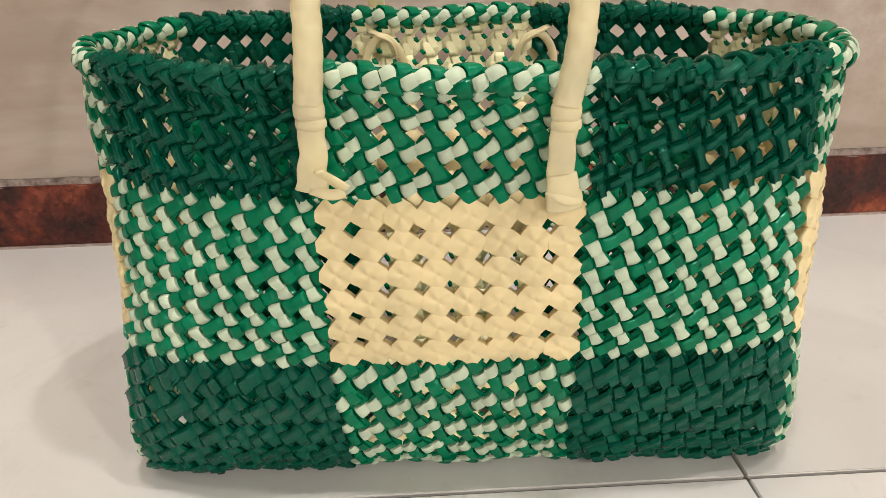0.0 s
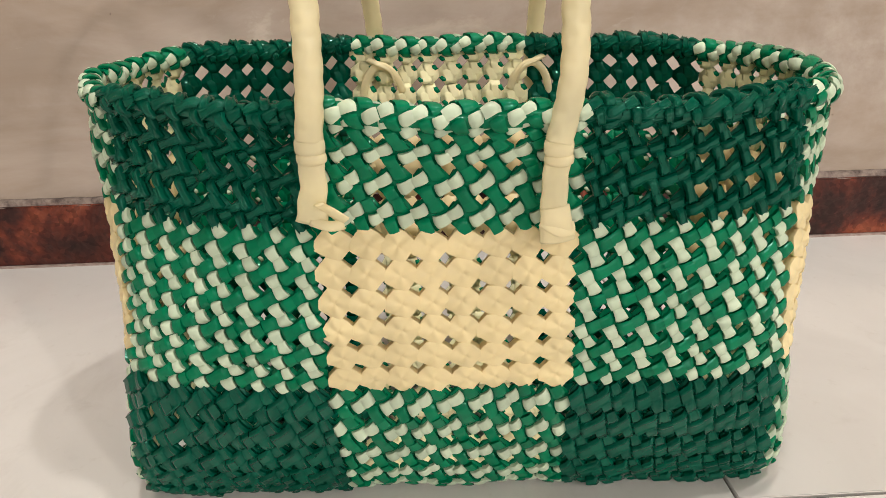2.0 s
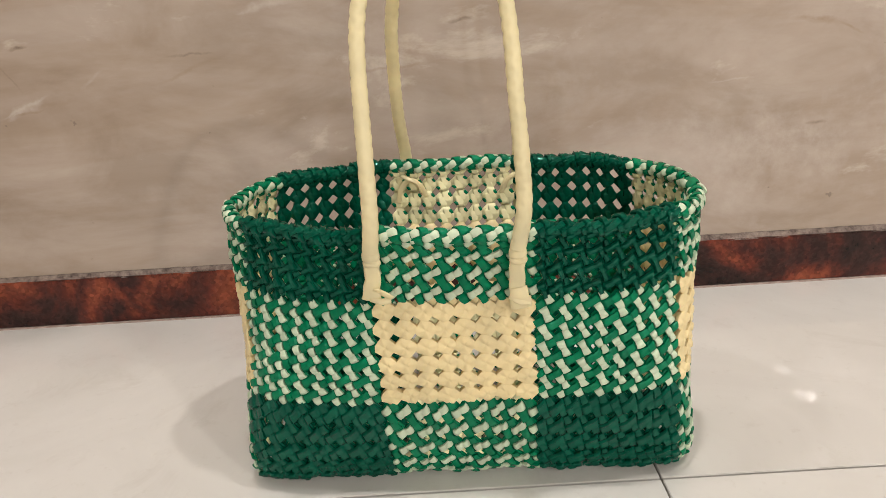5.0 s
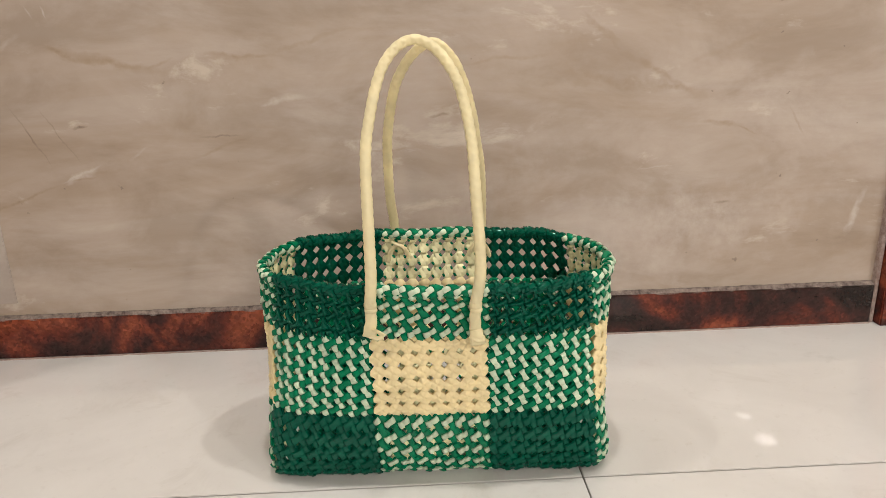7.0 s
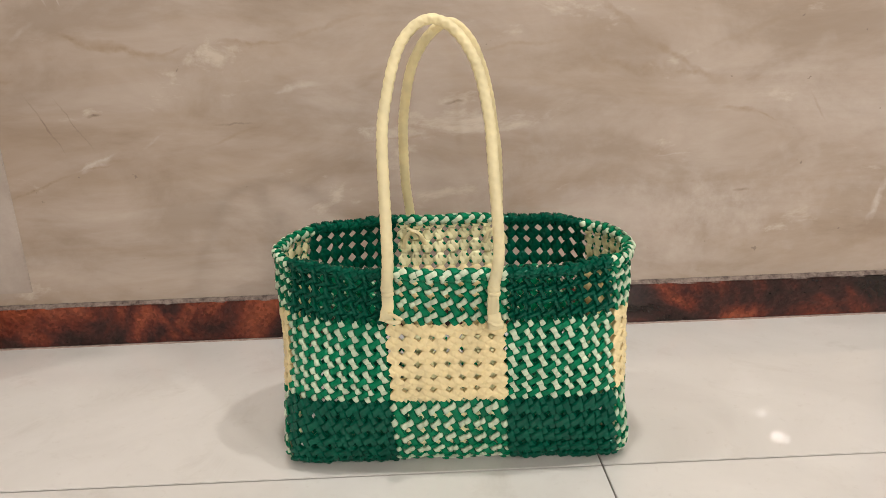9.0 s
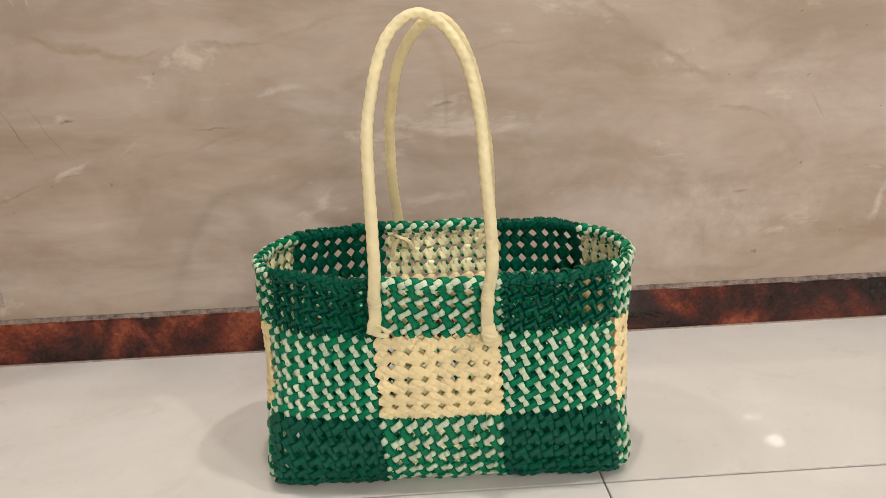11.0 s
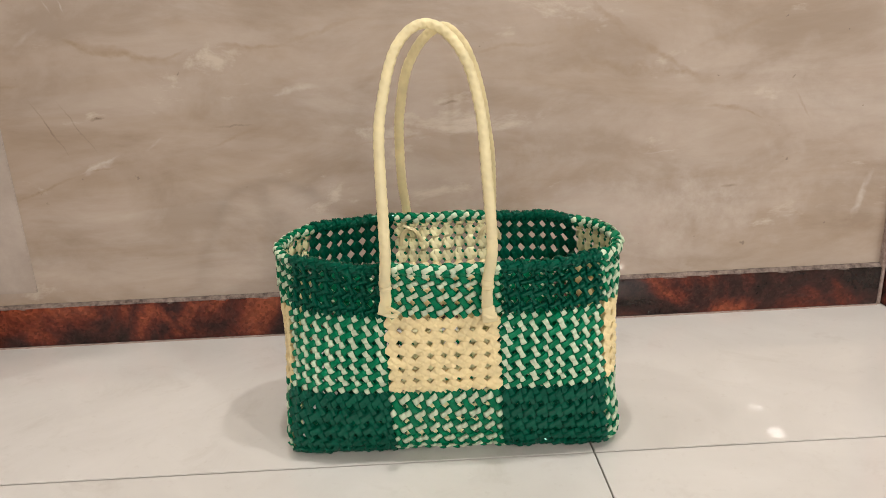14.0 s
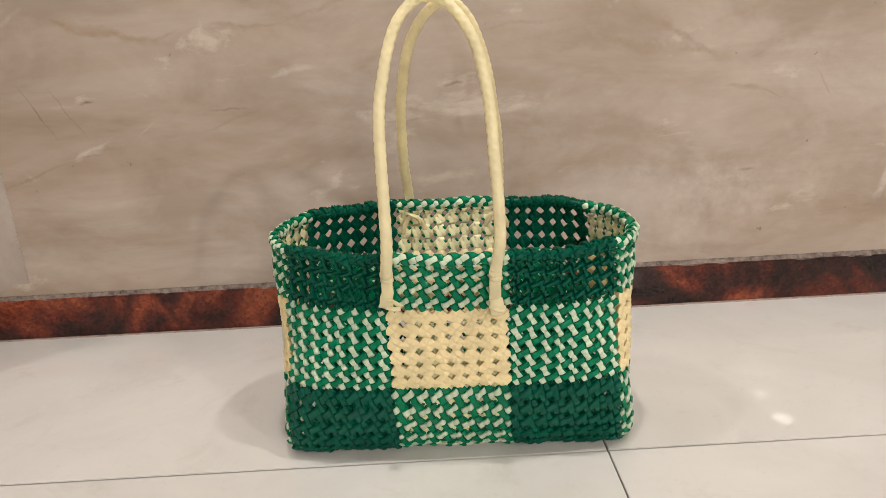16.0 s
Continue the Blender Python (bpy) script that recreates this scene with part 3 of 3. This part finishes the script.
def knot_place(u, v, rng, rim=False, style=""):
    """The pose of the knot in cell (u, v), with its cell's width and height as scale."""
    p = on_basket(u + 0.5, v + 0.5)
    right = on_basket(u + 1.0, v + 0.5) - on_basket(u, v + 0.5)
    up = on_basket(u + 0.5, min(v + 1.0, 15)) - on_basket(u + 0.5, min(v, 14.9))
    if rim:
        p = on_basket(u + 0.5, 15) - Vector((0, 0, 0.0012))
        up = on_basket(u + 0.5, 15) - on_basket(u + 0.5, 14)
        up = up.normalized() * right.length
    w, h = right.length, up.length
    right_size = min(w, 0.0150) * 0.92
    if rim:
        h = right_size
    right.normalize()
    n = right.cross(up).normalized()
    # keep the upright direction true and let the level one lean with the row
    upv = n.cross(right)
    turn = Matrix((right, upv, n)).transposed().to_4x4()
    # each knot sits a little twisted by the pull of its cords; the cushions of one colour sit square
    k = 0.2 if style == "plain" else 0.8
    turn = turn @ Matrix.Rotation(radians(rng.uniform(-5, 5) * k ), 4, "Z") @ Matrix.Rotation(radians(rng.uniform(-5, 5) * k), 4, "X") @ Matrix.Rotation(radians(rng.uniform(-4, 4) * k), 4, "Y")
    grow = 1.0 + rng.uniform(-0.03, 0.05) * k
    deep = (right_size if rim else 0.0145) * (1 + rng.uniform(-0.15, 0.15) * k)
    p = p + right * rng.uniform(-0.0006, 0.0006) * k + n * rng.uniform(-0.0008, 0.0008) * k
    return Matrix.Translation(p) @ turn @ Matrix.Diagonal((w * grow * 1.02, h * grow * 1.02, deep, 1))


def panel_name(u):
    s = u % AROUND
    return 0 if s < 24 else 1 if s < 34 else 2 if s < 58 else 3


def basket():
    root = tagged(new("basket"), "woven plastic basket in green, white and cream checks on tiled floor", "basket")
    root.matrix_basis = pose(0.0535, 0.2745, 0.0, 0, 0, -1.65)
    rng = random.Random(21)
    panels = {}
    titles = (("front_panel", "woven front of green, white and cream knots"), ("side_panel", "woven side of green, white and cream knots"),
              ("back_panel", "woven back of green, white and cream knots"), ("side_panel", "woven side of green, white and cream knots"))
    single = []
    lists = {k: [[], [], []] for k in range(5)}
    count = {k: 0 for k in range(5)}
    slots = [DARK, GREEN, WHITE, CREAM, INNER]

    def join(k, m, data, up, level):
        verts, faces, mats = data
        a = np.array(m)
        pts = verts @ a[:3, :3].T + a[:3, 3]
        base = count[k]
        lists[k][0].extend(map(tuple, pts))
        lists[k][1].extend(tuple(i + base for i in f) for f in faces)
        lists[k][2].extend(slots.index((up, level, INNER)[s]) for s in mats)
        count[k] += len(verts)

    for v in range(ROWS_UP + 1):
        for u in range(AROUND):
            up, level, style = cords(u, min(v, 14))
            m = knot_place(u, v, rng, v == ROWS_UP, style)
            variant = rng.randrange(VARIANTS)
            if u < COLS and 3 <= v < ROWS_UP:
                single.append((m, up, level, style, variant))
            else:
                join(panel_name(u), m, (WRAPS if v == ROWS_UP else KNOTS)[style][variant], up, level)
    # flat woven bottom
    for i in range(COLS):
        for j in range(6):
            up, level, style = cords(i, 0)
            m = Matrix.Translation((-0.176 + 0.352 * (i + 0.5) / COLS, -0.053 + 0.106 * (j + 0.5) / 6, 0.007)) @ Matrix.Rotation(math.pi, 4, "X") @ Matrix.Diagonal((0.0152, 0.0178, 0.010, 1))
            join(4, m, KNOTS[style][0], up, level)
    for k in range(5):
        name, label = titles[k] if k < 4 else ("bottom_panel", "woven bottom of green and white knots")
        mesh = bpy.data.meshes.new(name)
        mesh.from_pydata(lists[k][0], [], lists[k][1])
        for s in slots:
            mesh.materials.append(s)
        mesh.polygons.foreach_set("material_index", lists[k][2])
        mesh.polygons.foreach_set("use_smooth", [True] * len(lists[k][1]))
        mesh.update()
        ob = new(name, mesh)
        ob.parent = root
        tagged(ob, label, kind="stuff")
        panels[k] = ob
    for m, up, level, style, variant in single:
        ob = new("knot", knot_mesh(up, level, style, variant))
        ob.parent = panels[0]
        ob.matrix_basis = m
    return root


BASKET = basket()


# ---- handles ----
def smooth_line(points, steps):
    """A Catmull-Rom line through points."""
    pts = [Vector(p) for p in points]
    pts = [2 * pts[0] - pts[1]] + pts + [2 * pts[-1] - pts[-2]]
    out = []
    for a, b, c, d in zip(pts, pts[1:], pts[2:], pts[3:]):
        for k in range(steps):
            t = k / steps
            out.append(0.5 * ((2 * b) + (c - a) * t + (2 * a - 5 * b + 4 * c - d) * t * t + (3 * b - a - 3 * c + d) * t ** 3))
    return out + [pts[-2]]


def tube(bm, line, radius, around=20, flat=None, braid=0.0, turns=0.0):
    """A tube along a line. radius and flat (depth over width) are functions of 0..1; braid raises crossing strands."""
    rings, run = [], 0.0
    side = Vector((1, 0, 0))
    for i, p in enumerate(line):
        a, b = line[max(i - 1, 0)], line[min(i + 1, len(line) - 1)]
        t = (b - a).normalized()
        if i:
            run += (p - line[i - 1]).length
        n = t.cross(side).normalized()
        side = n.cross(t).normalized()
        s = i / (len(line) - 1)
        r, f = radius(s), flat(s) if flat else 1.0
        lump = braid(s) if callable(braid) else braid
        ring = []
        for k in range(around):
            th = 2 * math.pi * k / around
            one, two = math.cos(3 * th + turns * run), math.cos(3 * th - turns * run)
            q = r * (1 + lump * (max(one, two) - 0.55))
            ring.append(bm.verts.new(p + side * (q * math.cos(th)) + n * (q * f * math.sin(th))))
        rings.append(ring)
    for a, b in zip(rings, rings[1:]):
        for k in range(around):
            bm.faces.new((a[k], a[(k + 1) % around], b[(k + 1) % around], b[k]))
    bm.faces.new(rings[0][::-1])
    bm.faces.new(rings[-1])


def handle(points, name_label, tails, facing):
    """A braided cord arch with wrapped collars and flattened tails laced to the basket."""
    line = smooth_line(points, 560 // len(points))
    bm = bmesh.new()
    tube(bm, line, lambda s: 0.0055 + 0.0004 * math.cos(2 * math.pi * s), 24, lambda s: 0.90, lambda s: 0.03 + 0.065 * math.sin(math.pi * s), 620.0)
    cord = part("handle", bm, HANDLE, BASKET, name_label)
    for n, (foot, lean, spread) in enumerate(tails):
        top = Vector(points[0] if n == 0 else points[-1])
        bm = bmesh.new()
        tube(bm, [top + Vector((0, 0, 0.0020 - 0.0080 * k / 6)) for k in range(7)], lambda s: 0.0065 * (1 - 0.25 * (2 * s - 1) ** 4), 20, lambda s: 0.76)
        tube(bm, [top + Vector((0.0003, 0, -0.0045 - 0.0055 * k / 5)) for k in range(6)], lambda s: 0.0065 * (1 - 0.3 * (2 * s - 1) ** 4), 20, lambda s: 0.70)
        part("collar", bm, HANDLE, cord, "wrapped cream cord collar")
        foot = Vector(foot)
        mid = top.lerp(foot, 0.5) + Vector((lean, facing * 0.002, 0))
        tail = smooth_line([top + Vector((0, 0, -0.006)), mid, foot], 12)
        bm = bmesh.new()
        tube(bm, tail, lambda s: 0.0058 + spread * s ** 3, 20, lambda s: 0.44 - 0.16 * s, 0.06, 420.0)
        part("tail", bm, HANDLE, cord, "flattened cream cord end")
        if facing > 0:
            bm = bmesh.new()
            # the two ties mirror one another
            side = 1 if n == 0 else -1
            middle = Vector((foot.x + 0.004 * side, foot.y - 0.0100, 0.2255))
            tube(bm, smooth_line([middle + Vector((x * side, y, z)) for x, y, z in ((-0.0135, -0.0010, -0.024), (-0.0100, -0.0030, -0.010), (-0.0030, -0.0045, -0.0015), (0.0040, -0.0045, -0.0020), (0.0105, -0.0030, -0.009), (0.0145, -0.0010, -0.019))], 8), lambda s: 0.0027, 10, lambda s: 0.5)
            tube(bm, smooth_line([middle + Vector((x * side, y, z)) for x, y, z in ((-0.0080, -0.0010, 0.003), (-0.0020, -0.0055, 0.0010), (0.0065, -0.0040, -0.0040), (0.0100, -0.0010, -0.014))], 8), lambda s: 0.0024, 10, lambda s: 0.5)
            part("tie", bm, HANDLE, cord, "laced cream cord end")
        if facing < 0:
            bm = bmesh.new()
            if n == 0:
                strap = smooth_line([mid + Vector((0.002, -0.003, -0.008)), foot + Vector((0.0085, -0.003, 0.0065)), foot + Vector((0.0150, -0.001, 0.0005))], 8)
                tube(bm, strap, lambda s: 0.0026 + 0.0010 * s, 12, lambda s: 0.32)
                strap = smooth_line([foot + Vector((0.0, -0.002, 0.0015)), foot + Vector((0.008, -0.003, -0.001)), foot + Vector((0.0145, -0.001, -0.001))], 8)
                tube(bm, strap, lambda s: 0.0024, 12, lambda s: 0.34)
            else:
                strap = smooth_line([foot + Vector((-0.0010, -0.0030, 0.012)), foot + Vector((0.0004, -0.0038, 0.004)), foot + Vector((0.0012, -0.0012, -0.005))], 8)
                tube(bm, strap, lambda s: 0.0066 + 0.0018 * s, 16, lambda s: 0.36 - 0.08 * s, 0.05, 380.0)
                strap = smooth_line([foot + Vector((-0.0060, -0.0030, 0.0060)), foot + Vector((0.0010, -0.0052, 0.0020)), foot + Vector((0.0085, -0.0020, 0.0010))], 8)
                tube(bm, strap, lambda s: 0.0034, 12, lambda s: 0.36)
            part("tie", bm, HANDLE, cord, "laced cream cord end")
    return cord


def local(x, y, z):
    return BASKET.matrix_basis.inverted() @ Vector((x, y, z))


FRONT_ARCH = [(-0.0117, 0.1790, 0.2235), (-0.0095, 0.1810, 0.2500), (-0.0096, 0.1880, 0.2830), (-0.0098, 0.2092, 0.3637), (-0.0034, 0.2223, 0.4049), (0.0052, 0.2329, 0.4361), (0.0147, 0.2395, 0.4545),
              (0.0284, 0.2443, 0.4675), (0.0440, 0.2457, 0.4713), (0.0602, 0.2428, 0.4635), (0.0744, 0.2367, 0.4467), (0.0855, 0.2277, 0.4211), (0.0936, 0.2134, 0.3772), (0.0960, 0.1987, 0.3264),
              (0.0982, 0.1870, 0.2800), (0.0980, 0.1815, 0.2475), (0.0928, 0.1790, 0.2195)]
BACK_ARCH = [(0.0078, 0.3960, 0.2240), (0.0078, 0.3910, 0.2485), (0.0050, 0.3743, 0.2849), (0.0050, 0.3552, 0.3265), (0.0065, 0.3362, 0.3594), (0.0092, 0.3243, 0.3800),
             (0.0150, 0.3056, 0.4093), (0.0206, 0.2935, 0.4277), (0.0266, 0.2853, 0.4395), (0.0338, 0.2773, 0.4508), (0.0426, 0.2707, 0.4601), (0.0510, 0.2665, 0.4659), (0.0609, 0.2651, 0.4680),
             (0.0685, 0.2670, 0.4644), (0.0760, 0.2717, 0.4573), (0.0838, 0.2788, 0.4467), (0.0898, 0.2876, 0.4336), (0.0948, 0.2964, 0.4206), (0.1000, 0.3085, 0.4030), (0.1048, 0.3213, 0.3836),
             (0.1088, 0.3349, 0.3610), (0.1150, 0.3553, 0.3263), (0.1182, 0.3740, 0.2850), (0.1195, 0.3915, 0.2460), (0.1190, 0.3955, 0.2240)]
handle([local(*p) for p in FRONT_ARCH], "braided cream plastic cord carrying handle", ((local(-0.0152, 0.186, 0.1850), 0.0015, 0.0016), (local(0.0935, 0.184, 0.1780), -0.0012, 0.0012)), -1)
handle([local(*p) for p in BACK_ARCH], "braided cream plastic cord carrying handle", ((local(0.0078, 0.388, 0.180), 0.0, 0.001), (local(0.1190, 0.387, 0.180), 0.0, 0.001)), 1)


# ---- floor tiles ----
def floor_tiles():
    wide, deep, gap = 1.2, 0.6, 0.0009
    floor = bpy.data.objects["floor"]
    bm = bmesh.new()
    box(bm, gap, gap * 1.3, -0.012, wide - gap, deep - gap * 1.3, 0.0, 0.0006)
    mesh = bpy.data.meshes.new("tile")
    bm.to_mesh(mesh)
    bm.free()
    mesh.materials.append(TILE)
    for i in range(-3, 4):
        for j in range(-15, 1):
            x, y = JOINT_X + i * wide, JOINT_Y + j * deep
            if x > X1 or x + wide < X0 or y + deep < Y0:
                continue
            ob = new("tile", mesh)
            ob.parent = floor
            ob.location = (x, y, 0)


floor_tiles()
